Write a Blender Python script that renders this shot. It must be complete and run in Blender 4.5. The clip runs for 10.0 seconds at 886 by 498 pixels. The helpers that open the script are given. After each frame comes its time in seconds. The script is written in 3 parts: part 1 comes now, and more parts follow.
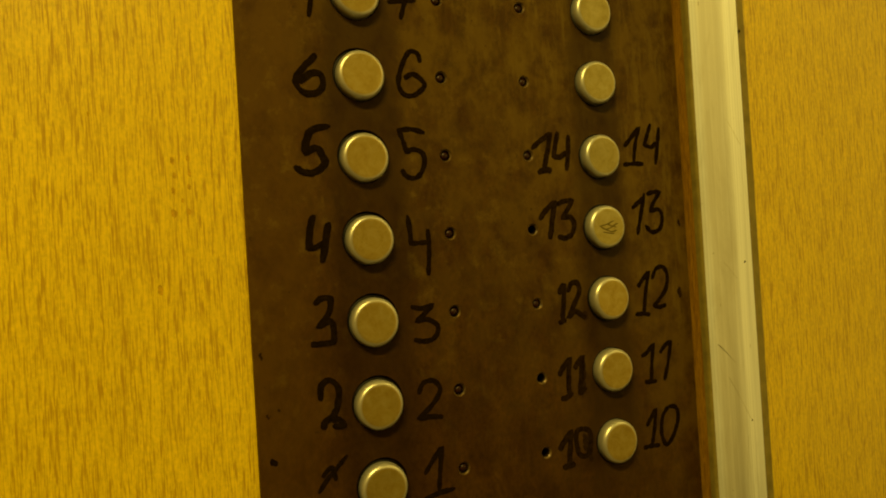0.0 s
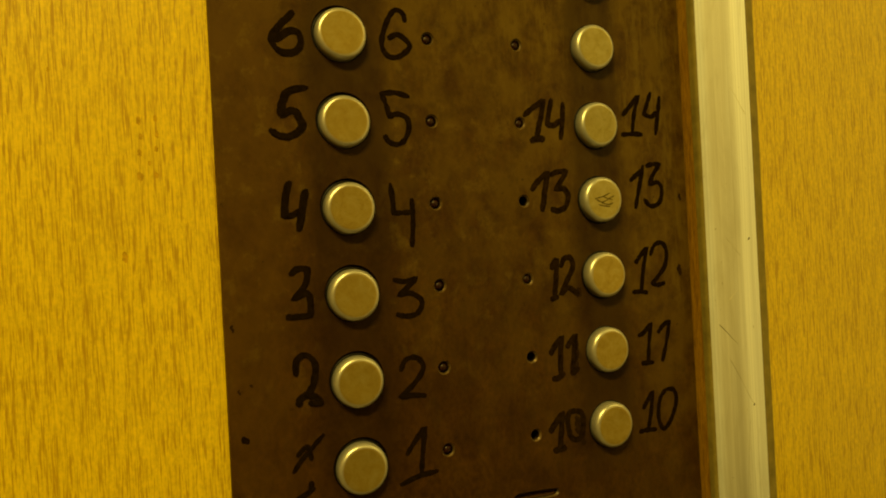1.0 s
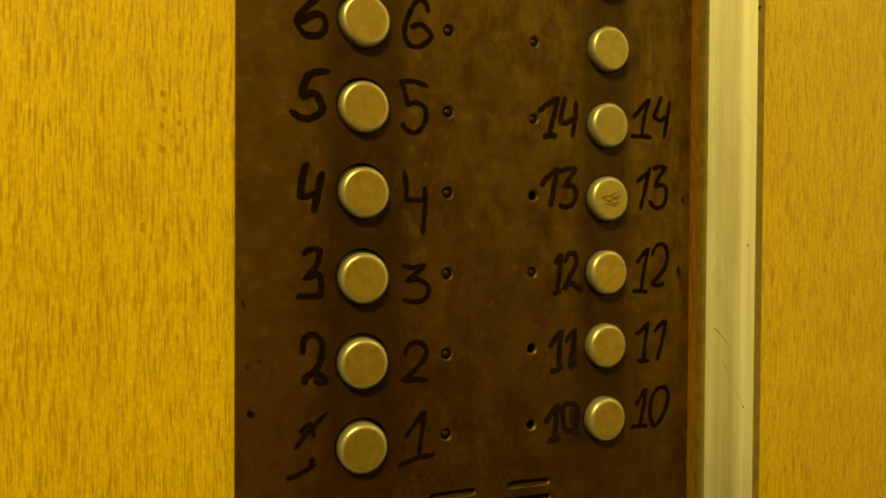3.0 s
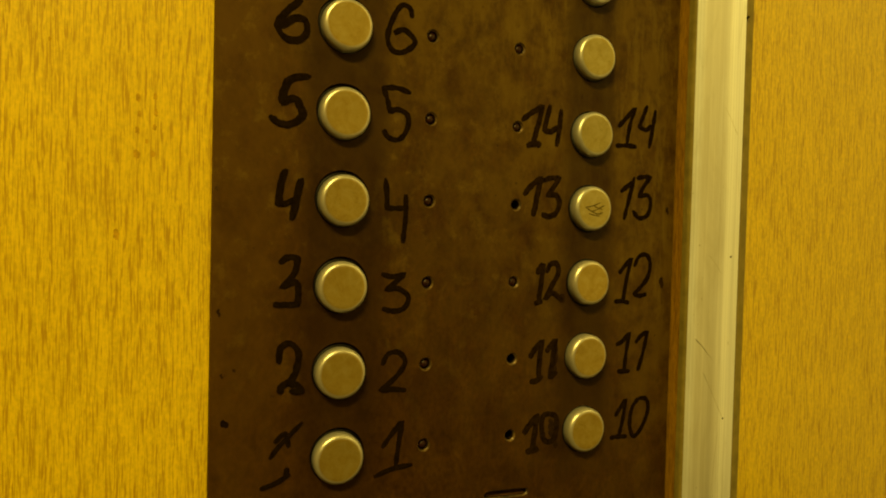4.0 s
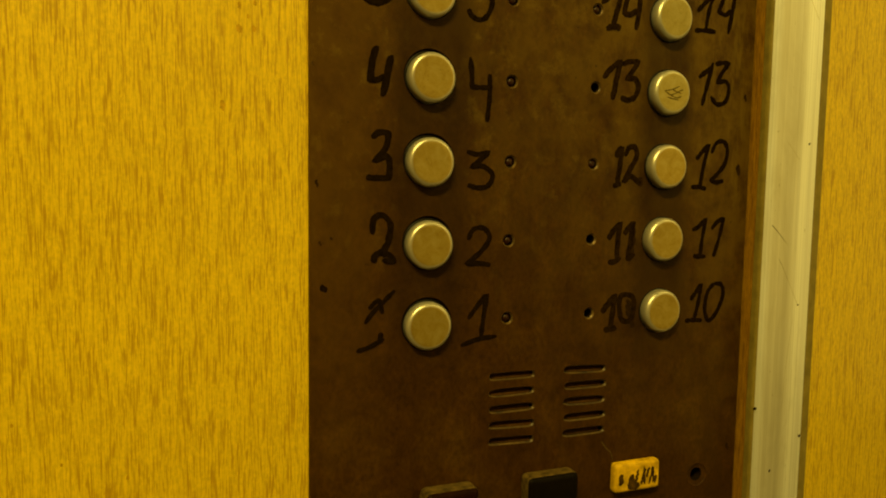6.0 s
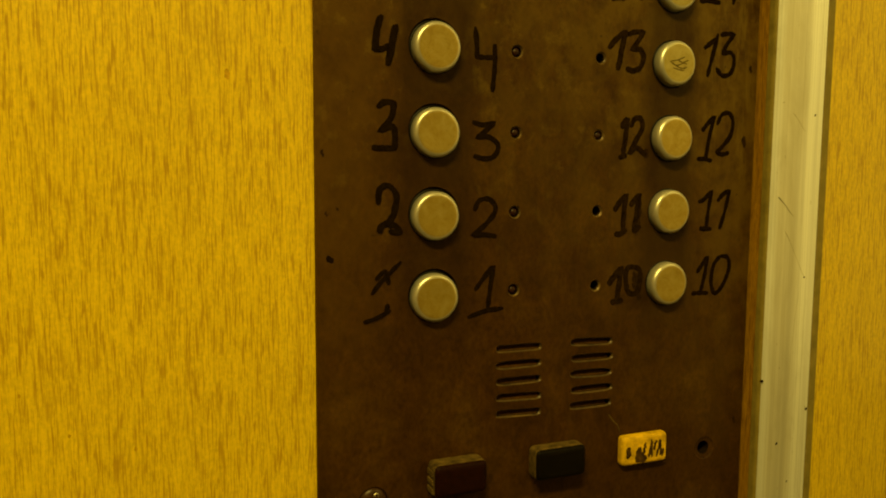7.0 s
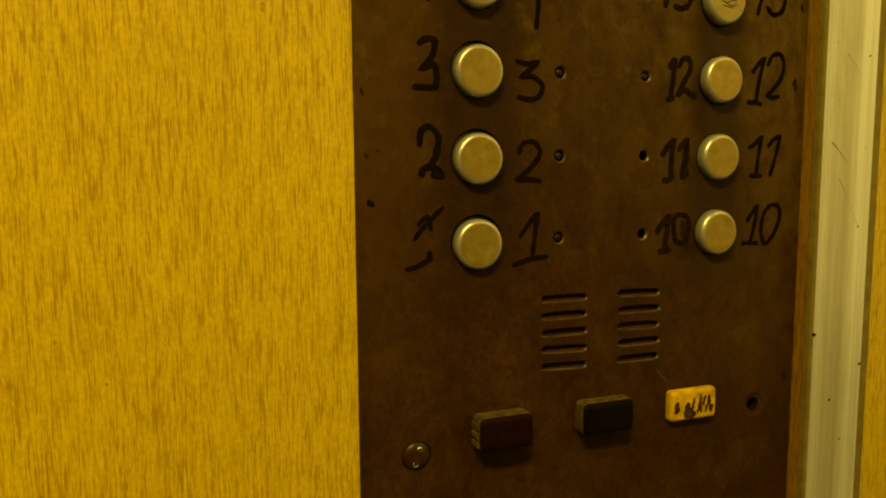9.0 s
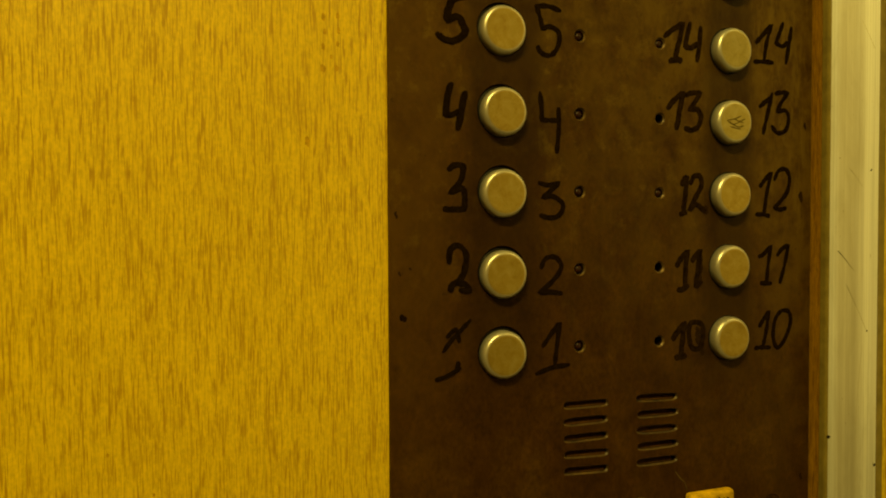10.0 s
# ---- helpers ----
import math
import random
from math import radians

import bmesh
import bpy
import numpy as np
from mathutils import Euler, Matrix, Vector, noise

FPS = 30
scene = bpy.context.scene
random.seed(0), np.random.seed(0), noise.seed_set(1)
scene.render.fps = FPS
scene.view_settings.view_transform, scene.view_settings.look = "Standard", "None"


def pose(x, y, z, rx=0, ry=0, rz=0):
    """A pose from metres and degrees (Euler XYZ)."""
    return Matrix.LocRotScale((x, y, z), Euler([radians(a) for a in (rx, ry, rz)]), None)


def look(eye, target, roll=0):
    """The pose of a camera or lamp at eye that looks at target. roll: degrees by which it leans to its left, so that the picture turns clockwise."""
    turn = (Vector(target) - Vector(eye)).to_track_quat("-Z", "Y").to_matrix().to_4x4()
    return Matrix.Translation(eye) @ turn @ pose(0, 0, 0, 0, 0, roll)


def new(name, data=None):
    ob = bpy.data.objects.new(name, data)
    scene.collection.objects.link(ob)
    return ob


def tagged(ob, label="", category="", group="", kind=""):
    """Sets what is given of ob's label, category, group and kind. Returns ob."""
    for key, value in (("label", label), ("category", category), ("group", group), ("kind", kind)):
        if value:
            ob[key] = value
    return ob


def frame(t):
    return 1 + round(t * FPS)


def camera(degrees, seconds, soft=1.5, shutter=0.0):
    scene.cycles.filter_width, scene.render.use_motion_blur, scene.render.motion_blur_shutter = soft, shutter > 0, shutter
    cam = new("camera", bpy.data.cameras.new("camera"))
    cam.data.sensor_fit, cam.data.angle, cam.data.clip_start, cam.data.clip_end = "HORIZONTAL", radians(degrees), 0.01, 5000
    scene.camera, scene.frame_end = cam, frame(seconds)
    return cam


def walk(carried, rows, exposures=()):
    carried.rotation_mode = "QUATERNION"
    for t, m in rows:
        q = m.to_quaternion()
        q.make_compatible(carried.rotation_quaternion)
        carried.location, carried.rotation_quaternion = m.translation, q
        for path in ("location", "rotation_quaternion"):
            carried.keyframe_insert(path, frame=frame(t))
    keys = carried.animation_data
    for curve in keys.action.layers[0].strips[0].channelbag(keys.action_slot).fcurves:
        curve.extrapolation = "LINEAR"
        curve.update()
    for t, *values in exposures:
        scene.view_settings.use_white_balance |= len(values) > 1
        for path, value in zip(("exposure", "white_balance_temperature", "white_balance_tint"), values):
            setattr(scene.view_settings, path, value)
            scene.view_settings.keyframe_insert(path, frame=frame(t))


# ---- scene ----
# The camera: held a forearm's length from the panel of a lift.
cam = camera(62.14, 10.0, soft=1.9)
PATH = [
    (0, (-0.14046, -0.30784, 1.24763), (0.26429, 0.60653, 1.25780), -3.43),
    (0.5, (-0.13071, -0.30195, 1.24726), (0.24167, 0.62605, 1.25889), -2.24),
    (1, (-0.12382, -0.29674, 1.23836), (0.26714, 0.62367, 1.23704), -2.97),
    (1.5, (-0.10815, -0.29986, 1.24287), (0.27674, 0.62309, 1.23702), -2.32),
    (2, (-0.11449, -0.29705, 1.24144), (0.25143, 0.63344, 1.22438), -1.32),
    (2.5, (-0.12657, -0.30000, 1.24222), (0.24571, 0.62750, 1.20829), -0.32),
    (2.7, (-0.13713, -0.29813, 1.23477), (0.26788, 0.61608, 1.22108), -0.00),
    (3.8, (-0.12759, -0.29866, 1.25307), (0.27930, 0.61437, 1.22449), 1.20),
    (4, (-0.13027, -0.29645, 1.24584), (0.29009, 0.61051, 1.21901), 1.38),
    (4.5, (-0.12934, -0.29815, 1.23470), (0.27933, 0.61300, 1.18183), 0.93),
    (5, (-0.12885, -0.30412, 1.21937), (0.25892, 0.61364, 1.13367), -0.02),
    (5.5, (-0.14033, -0.30268, 1.21576), (0.22342, 0.62508, 1.13239), 0.22),
    (6, (-0.15068, -0.30287, 1.21100), (0.21166, 0.62515, 1.12444), 0.82),
    (6.2, (-0.15359, -0.30093, 1.20477), (0.20347, 0.62900, 1.11682), 0.85),
    (7.3, (-0.15327, -0.30230, 1.19665), (0.21151, 0.62397, 1.10197), 0.28),
    (7.5, (-0.15597, -0.30540, 1.18966), (0.21006, 0.62037, 1.09496), 0.47),
    (8, (-0.15890, -0.29892, 1.18019), (0.20876, 0.62570, 1.08073), -0.34),
    (8.5, (-0.16181, -0.28506, 1.18027), (0.18510, 0.64653, 1.07165), -0.56),
    (9, (-0.16184, -0.28696, 1.18089), (0.18491, 0.64465, 1.07194), -0.33),
    (9.5, (-0.16993, -0.29243, 1.20390), (0.18345, 0.64166, 1.15299), -0.09),
    (10, (-0.17515, -0.30060, 1.20495), (0.16133, 0.64071, 1.17813), -0.25),
]
EXPOSURES = [(0.0, -0.22), (1.5, -0.06), (6.0, -0.05), (8.5, -0.12), (10.0, -0.27)]
walk(cam, [(t, look(eye, target, roll)) for t, eye, target, roll in PATH], EXPOSURES)

# ---- light: one warm ceiling light inside the closed cabin ----
world = bpy.data.worlds.new("cabin_dark")
world.use_nodes = True
world.node_tree.nodes["Background"].inputs["Color"].default_value = (0.0, 0.0, 0.0, 1)
world.node_tree.nodes["Background"].inputs["Strength"].default_value = 0.0
scene.world = world
LIGHT_AT = (-0.53, -0.74, 2.085)
lamp_data = bpy.data.lights.new("ceiling_lamp", "AREA")
lamp_data.shape, lamp_data.size, lamp_data.size_y = "RECTANGLE", 0.58, 0.14
lamp_data.energy, lamp_data.color = 24.3, (1.0, 0.742, 0.14)
lamp = new("ceiling_lamp", lamp_data)
lamp.matrix_world = pose(*LIGHT_AT)

# ---- materials ----


def material(name, rough=0.5, metal=0.0):
    m = bpy.data.materials.new(name)
    m.use_nodes = True
    n = m.node_tree.nodes
    b = n["Principled BSDF"]
    b.inputs["Roughness"].default_value, b.inputs["Metallic"].default_value = rough, metal
    return m, n, m.node_tree.links, b


def coords(n, l, scale, where="Object"):
    c, mp = n.new("ShaderNodeTexCoord"), n.new("ShaderNodeMapping")
    mp.inputs["Scale"].default_value = scale
    l.new(c.outputs[where], mp.inputs["Vector"])
    return mp.outputs["Vector"]


def noise_of(n, l, vec, scale=1.0, detail=3.0, rough=0.55, distort=0.0):
    t = n.new("ShaderNodeTexNoise")
    t.inputs["Scale"].default_value, t.inputs["Detail"].default_value = scale, detail
    t.inputs["Roughness"].default_value, t.inputs["Distortion"].default_value = rough, distort
    l.new(vec, t.inputs["Vector"])
    return t.outputs["Fac"]


def ramp(n, l, fac, stops):
    r = n.new("ShaderNodeValToRGB")
    while len(r.color_ramp.elements) < len(stops):
        r.color_ramp.elements.new(0.5)
    for e, (p, c) in zip(r.color_ramp.elements, stops):
        e.position, e.color = p, (*c, 1) if len(c) == 3 else (c[0], c[0], c[0], 1)
    l.new(fac, r.inputs["Fac"])
    return r.outputs["Color"]


def mix(n, l, a, b, fac, kind="MIX"):
    x = n.new("ShaderNodeMix")
    x.data_type, x.blend_type = "RGBA", kind
    for socket, value in ((x.inputs[0], fac), (x.inputs[6], a), (x.inputs[7], b)):
        if isinstance(value, (int, float)):
            socket.default_value = value
        elif isinstance(value, tuple):
            socket.default_value = (*value, 1)
        else:
            l.new(value, socket)
    return x.outputs[2]


def bump(n, l, b, height, strength, distance):
    k = n.new("ShaderNodeBump")
    k.inputs["Strength"].default_value, k.inputs["Distance"].default_value = strength, distance
    l.new(height, k.inputs["Height"])
    l.new(k.outputs["Normal"], b.inputs["Normal"])


def wood_laminate(name, light, dark, pore):
    """Yellow beech-pattern laminate: crowded short upright pores, fine hairlines between them, on a softly clouded ground."""
    m, n, l, b = material(name, 0.36)
    b.inputs["Specular IOR Level"].default_value = 0.5
    streak = noise_of(n, l, coords(n, l, (330, 330, 36)), 1.0, 4, 0.6, 0.4)
    ground = ramp(n, l, streak, [(0.32, dark), (0.66, light)])
    broad = ramp(n, l, noise_of(n, l, coords(n, l, (26, 26, 15)), 1.0, 5, 0.6, 0.6), [(0.30, (0.94,)), (0.68, (1.02,))])
    ground = mix(n, l, ground, broad, 1.0, "MULTIPLY")
    mottle = ramp(n, l, noise_of(n, l, coords(n, l, (620, 620, 400)), 1.0, 3, 0.6), [(0.35, (0.84,)), (0.65, (1.10,))])
    ground = mix(n, l, ground, mottle, 1.0, "MULTIPLY")
    crowd = noise_of(n, l, coords(n, l, (70, 70, 24)), 1.0, 3, 0.6)
    long_pores = noise_of(n, l, coords(n, l, (1500, 1500, 92)), 1.0, 1.5, 0.5, 0.5)
    hairs = noise_of(n, l, coords(n, l, (1900, 1900, 210)), 1.0, 1, 0.5, 0.5)
    lines = n.new("ShaderNodeMath")
    lines.operation = "MULTIPLY_ADD"
    lines.inputs[1].default_value = 0.04
    l.new(crowd, lines.inputs[0])
    l.new(long_pores, lines.inputs[2])
    pores = ramp(n, l, lines.outputs[0], [(0.53, (0.0,)), (0.70, (0.74,))])
    c = mix(n, l, ground, tuple(0.5 * (p + d) for p, d in zip(pore, dark)), ramp(n, l, hairs, [(0.55, (0.0,)), (0.72, (0.85,))]))
    c = mix(n, l, c, pore, pores)
    c = mix(n, l, c, tuple(1.17 * v for v in light), ramp(n, l, lines.outputs[0], [(0.34, (0.45,)), (0.46, (0.0,))]))
    fleck = ramp(n, l, noise_of(n, l, coords(n, l, (210, 210, 150)), 1.0, 4, 0.7), [(0.86, (0.0,)), (0.91, (0.45,))])
    c = mix(n, l, c, (0.12, 0.065, 0.006), fleck)
    l.new(c, b.inputs["Base Color"])
    deep = n.new("ShaderNodeMath")
    deep.operation = "SUBTRACT"
    deep.inputs[0].default_value = 1.0
    l.new(pores, deep.inputs[1])
    bump(n, l, b, deep.outputs[0], 0.25, 0.0004)
    return m


WOOD = wood_laminate("yellow_wood_laminate", (0.69, 0.490, 0.004), (0.635, 0.442, 0.003), (0.34, 0.182, 0.002))
WOOD_EDGE = wood_laminate("raw_board_edge", (0.34, 0.180, 0.006), (0.25, 0.122, 0.005), (0.13, 0.058, 0.004))


def span(n, l, value, a, b, low=0.0, high=1.0):
    """A smooth step of value from low at a to high at b."""
    r = n.new("ShaderNodeMapRange")
    r.interpolation_type = "SMOOTHSTEP"
    for key, v in (("From Min", a), ("From Max", b), ("To Min", low), ("To Max", high)):
        r.inputs[key].default_value = v
    l.new(value, r.inputs["Value"])
    return r.outputs["Result"]


def math_of(n, l, kind, a, b=0.0, c=0.0):
    x = n.new("ShaderNodeMath")
    x.operation = kind
    for socket, v in zip(x.inputs, (a, b, c)):
        if isinstance(v, (int, float)):
            socket.default_value = v
        else:
            l.new(v, socket)
    return x.outputs[0]


def plate_material():
    """Old brown-painted steel: soft clouds, rubbed olive and tan high up by the second column, upright rub streaks,
    finger dirt and painted button shadow along both columns.
    """
    m, n, l, b = material("worn_brown_steel", 0.5, 0.0)
    b.inputs["Specular IOR Level"].default_value = 0.10
    where = n.new("ShaderNodeSeparateXYZ")
    l.new(coords(n, l, (1, 1, 1)), where.inputs[0])
    x, z = where.outputs["X"], where.outputs["Z"]
    big = noise_of(n, l, coords(n, l, (34, 34, 26)), 1.0, 7, 0.62, 0.2)
    c = ramp(n, l, big, [(0.30, (0.031, 0.0120, 0.0004)), (0.50, (0.043, 0.0172, 0.0006)), (0.64, (0.056, 0.0250, 0.0010)), (0.80, (0.072, 0.037, 0.002))])
    mid = noise_of(n, l, coords(n, l, (130, 130, 95)), 1.0, 6, 0.66, 0.2)
    c = mix(n, l, c, ramp(n, l, mid, [(0.34, (0.74,)), (0.66, (1.18,))]), 1.0, "MULTIPLY")
    fine = noise_of(n, l, coords(n, l, (520, 520, 380)), 1.0, 4, 0.65, 0.3)
    c = mix(n, l, c, ramp(n, l, fine, [(0.36, (0.78,)), (0.62, (1.18,))]), 1.0, "MULTIPLY")
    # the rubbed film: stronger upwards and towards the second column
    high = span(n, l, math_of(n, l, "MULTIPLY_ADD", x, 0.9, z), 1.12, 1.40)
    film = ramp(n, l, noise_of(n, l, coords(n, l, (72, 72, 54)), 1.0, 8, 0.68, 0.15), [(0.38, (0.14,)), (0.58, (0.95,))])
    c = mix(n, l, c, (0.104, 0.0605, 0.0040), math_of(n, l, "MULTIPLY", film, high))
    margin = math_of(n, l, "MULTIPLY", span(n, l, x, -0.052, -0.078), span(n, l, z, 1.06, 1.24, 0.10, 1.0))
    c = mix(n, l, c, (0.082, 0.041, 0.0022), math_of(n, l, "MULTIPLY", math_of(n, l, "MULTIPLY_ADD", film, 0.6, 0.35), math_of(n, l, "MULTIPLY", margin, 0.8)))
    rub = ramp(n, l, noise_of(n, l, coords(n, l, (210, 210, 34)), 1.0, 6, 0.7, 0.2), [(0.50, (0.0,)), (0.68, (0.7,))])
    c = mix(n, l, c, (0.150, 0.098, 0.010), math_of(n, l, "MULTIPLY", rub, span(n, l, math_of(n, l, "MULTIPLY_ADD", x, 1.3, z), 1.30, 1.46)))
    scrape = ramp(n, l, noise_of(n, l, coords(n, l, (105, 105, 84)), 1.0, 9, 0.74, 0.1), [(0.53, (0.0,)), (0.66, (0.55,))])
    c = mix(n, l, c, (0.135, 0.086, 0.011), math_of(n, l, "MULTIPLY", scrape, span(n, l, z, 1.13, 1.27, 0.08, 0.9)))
    # finger dirt and button shadow painted along both columns, with a wandering edge
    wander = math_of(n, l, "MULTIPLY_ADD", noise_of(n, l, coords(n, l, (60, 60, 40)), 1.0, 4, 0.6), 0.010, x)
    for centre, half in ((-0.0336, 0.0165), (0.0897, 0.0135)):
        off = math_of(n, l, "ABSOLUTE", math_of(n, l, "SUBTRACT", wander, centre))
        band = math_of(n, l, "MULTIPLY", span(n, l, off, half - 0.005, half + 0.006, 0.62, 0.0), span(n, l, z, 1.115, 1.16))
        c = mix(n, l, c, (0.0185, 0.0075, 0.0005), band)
    spots = ramp(n, l, noise_of(n, l, coords(n, l, (260, 260, 230)), 1.0, 3, 0.6), [(0.68, (0.0,)), (0.73, (0.6,))])
    c = mix(n, l, c, (0.012, 0.005, 0.001), spots)
    rust = ramp(n, l, noise_of(n, l, coords(n, l, (140, 140, 120)), 1.0, 4, 0.7), [(0.68, (0.0,)), (0.78, (0.5,))])
    c = mix(n, l, c, (0.075, 0.022, 0.001), rust)
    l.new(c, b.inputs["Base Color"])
    l.new(ramp(n, l, mid, [(0.3, (0.42,)), (0.7, (0.60,))]), b.inputs["Roughness"])
    bump(n, l, b, noise_of(n, l, coords(n, l, (300, 300, 200)), 1.0, 4), 0.10, 0.0003)
    return m


def strip_material():
    """Drawn aluminium: uneven upright brush lines, a few dull bands, fine scratches and dark specks."""
    m, n, l, b = material("brushed_aluminium_strip", 0.40, 0.58)
    brush = noise_of(n, l, coords(n, l, (1500, 1500, 6)), 1.0, 4, 0.7)
    band = noise_of(n, l, coords(n, l, (150, 150, 1.5)), 1.0, 3, 0.6)
    c = mix(n, l, (0.96, 0.97, 1.0), ramp(n, l, brush, [(0.32, (0.82,)), (0.68, (1.04,))]), 1.0, "MULTIPLY")
    c = mix(n, l, c, ramp(n, l, band, [(0.35, (0.84,)), (0.62, (1.05,))]), 1.0, "MULTIPLY")
    speck = ramp(n, l, noise_of(n, l, coords(n, l, (420, 420, 260)), 1.0, 2, 0.5), [(0.72, (0.0,)), (0.77, (0.7,))])
    c = mix(n, l, c, (0.22, 0.18, 0.08), speck)
    dull = ramp(n, l, noise_of(n, l, coords(n, l, (60, 60, 14)), 1.0, 6, 0.7, 1.2), [(0.50, (0.0,)), (0.70, (0.32,))])
    c = mix(n, l, c, (0.40, 0.37, 0.26), dull)
    # left part toned down in colour to stand in for its darker reflection
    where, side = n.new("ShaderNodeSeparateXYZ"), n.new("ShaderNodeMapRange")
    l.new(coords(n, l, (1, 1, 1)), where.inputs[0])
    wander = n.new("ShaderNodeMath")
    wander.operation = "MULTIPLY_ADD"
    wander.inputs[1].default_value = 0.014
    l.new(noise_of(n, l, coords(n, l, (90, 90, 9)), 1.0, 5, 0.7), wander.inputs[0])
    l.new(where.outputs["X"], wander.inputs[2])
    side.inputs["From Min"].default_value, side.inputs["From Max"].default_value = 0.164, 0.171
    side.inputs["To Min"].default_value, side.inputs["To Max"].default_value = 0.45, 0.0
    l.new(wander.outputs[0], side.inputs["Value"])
    # the nose stays clear of it, as the bright edge line
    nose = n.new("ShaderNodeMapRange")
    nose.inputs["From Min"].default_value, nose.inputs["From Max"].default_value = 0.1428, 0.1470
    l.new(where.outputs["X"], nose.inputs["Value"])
    dim_reflection = mix(n, l, (0.0, 0.0, 0.0), side.outputs["Result"], nose.outputs["Result"])
    c = mix(n, l, c, (0.42, 0.355, 0.20), dim_reflection)
    l.new(c, b.inputs["Base Color"])
    l.new(ramp(n, l, band, [(0.3, (0.28,)), (0.7, (0.42,))]), b.inputs["Roughness"])
    bump(n, l, b, brush, 0.10, 0.0002)
    return m


def plain_material(name, colour, rough, spot=(0.6, 1.2), scale=300, metal=0.0, gloss=0.5):
    m, n, l, b = material(name, rough, metal)
    b.inputs["Specular IOR Level"].default_value = gloss
    v = noise_of(n, l, coords(n, l, (scale, scale, scale)), 1.0, 4, 0.65)
    l.new(mix(n, l, colour, ramp(n, l, v, [(0.3, (spot[0],)), (0.7, (spot[1],))]), 1.0, "MULTIPLY"), b.inputs["Base Color"])
    bump(n, l, b, v, 0.15, 0.0003)
    return m


def cap_material(name, pale, mean, brown):
    """Cast aluminium handled for decades: patina in blotches, fine pits, each cap a little different."""
    m, n, l, b = material(name, 0.36, 0.68)
    info, shift = n.new("ShaderNodeObjectInfo"), n.new("ShaderNodeVectorMath")
    shift.operation = "MULTIPLY_ADD"
    l.new(info.outputs["Random"], shift.inputs[0])
    shift.inputs[1].default_value = (7.0, 3.0, 5.0)
    l.new(coords(n, l, (1, 1, 1)), shift.inputs[2])
    patina = noise_of(n, l, shift.outputs[0], 190.0, 6, 0.65, 0.6)
    c = ramp(n, l, patina, [(0.32, pale), (0.52, mean), (0.72, brown)])
    pits = ramp(n, l, noise_of(n, l, shift.outputs[0], 900.0, 3, 0.6), [(0.28, (0.82,)), (0.42, (1.0,))])
    c = mix(n, l, c, pits, 1.0, "MULTIPLY")
    age = n.new("ShaderNodeMapRange")
    age.inputs["To Min"].default_value, age.inputs["To Max"].default_value = 0.88, 1.08
    l.new(info.outputs["Random"], age.inputs["Value"])
    c = mix(n, l, c, age.outputs["Result"], 1.0, "MULTIPLY")
    axis, away, bare = n.new("ShaderNodeVectorMath"), n.new("ShaderNodeVectorMath"), n.new("ShaderNodeMapRange")
    axis.operation, away.operation = "MULTIPLY", "LENGTH"
    axis.inputs[1].default_value = (1, 0, 1)
    l.new(coords(n, l, (1, 1, 1)), axis.inputs[0])
    l.new(axis.outputs[0], away.inputs[0])
    bare.inputs["From Min"].default_value, bare.inputs["From Max"].default_value = 0.0086, 0.0096
    bare.inputs["To Max"].default_value = 0.55
    l.new(away.outputs["Value"], bare.inputs["Value"])
    c = mix(n, l, c, (0.74, 0.78, 0.80), bare.outputs["Result"])
    l.new(c, b.inputs["Base Color"])
    l.new(ramp(n, l, patina, [(0.3, (0.30,)), (0.7, (0.44,))]), b.inputs["Roughness"])
    bump(n, l, b, noise_of(n, l, shift.outputs[0], 420.0, 5, 0.7), 0.16, 0.0004)
    return m


PLATE = plate_material()
CAP = cap_material("golden_aluminium_button", (0.44, 0.335, 0.092), (0.385, 0.276, 0.052), (0.315, 0.206, 0.032))
CAP_DULL = cap_material("greyed_aluminium_button", (0.40, 0.330, 0.125), (0.355, 0.283, 0.082), (0.30, 0.228, 0.052))
ALU = strip_material()
# the strip's side and lip: shade of the turned faces put into colour
ALU_SHADE = plain_material("shaded_aluminium_edge", (0.22, 0.170, 0.036), 0.55, (0.7, 1.15), 120, gloss=0.2)
GROOVE = plain_material("scratched_aluminium", (0.66, 0.62, 0.47), 0.4, (0.7, 1.1), 300, metal=1.0)
SLOT_RIM = plain_material("rubbed_slot_lip", (0.046, 0.026, 0.004), 0.45, (0.10, 2.4), 150, metal=0.2)
STEEL = plain_material("browned_screw_steel", (0.036, 0.0140, 0.0012), 0.36, gloss=0.3)
RIM = plain_material("bared_steel_rim", (0.105, 0.064, 0.016), 0.40, (0.3, 1.6), 420, metal=0.3)
INK = plain_material("black_marker_ink", (0.0094, 0.0052, 0.0010), 0.7, (0.6, 1.5), 500, gloss=0.0)
INK_OLD = plain_material("faded_marker_ink", (0.0125, 0.0066, 0.0010), 0.7, (0.4, 2.0), 420, gloss=0.0)
SMEAR = plain_material("smeared_ink", (0.019, 0.0090, 0.0008), 0.65, (0.5, 1.6), 260, gloss=0.05)
PRINT = plain_material("rubbed_print", (0.040, 0.021, 0.001), 0.6, (0.1, 2.6), 420, gloss=0.05)
STAIN = plain_material("dark_stain", (0.007, 0.003, 0.0006), 0.6, (0.5, 1.6), 300, gloss=0.05)
FLECK = plain_material("rubbed_laminate", (0.44, 0.260, 0.004), 0.5, (0.6, 1.4), 500, gloss=0.2)
# black that stands for the shade inside holes and behind the plate
BLACK = plain_material("cavity_shade", (0.012, 0.007, 0.002), 0.8, gloss=0.03)
COLLAR = plain_material("black_plastic_collar", (0.006, 0.004, 0.002), 0.5, gloss=0.12)
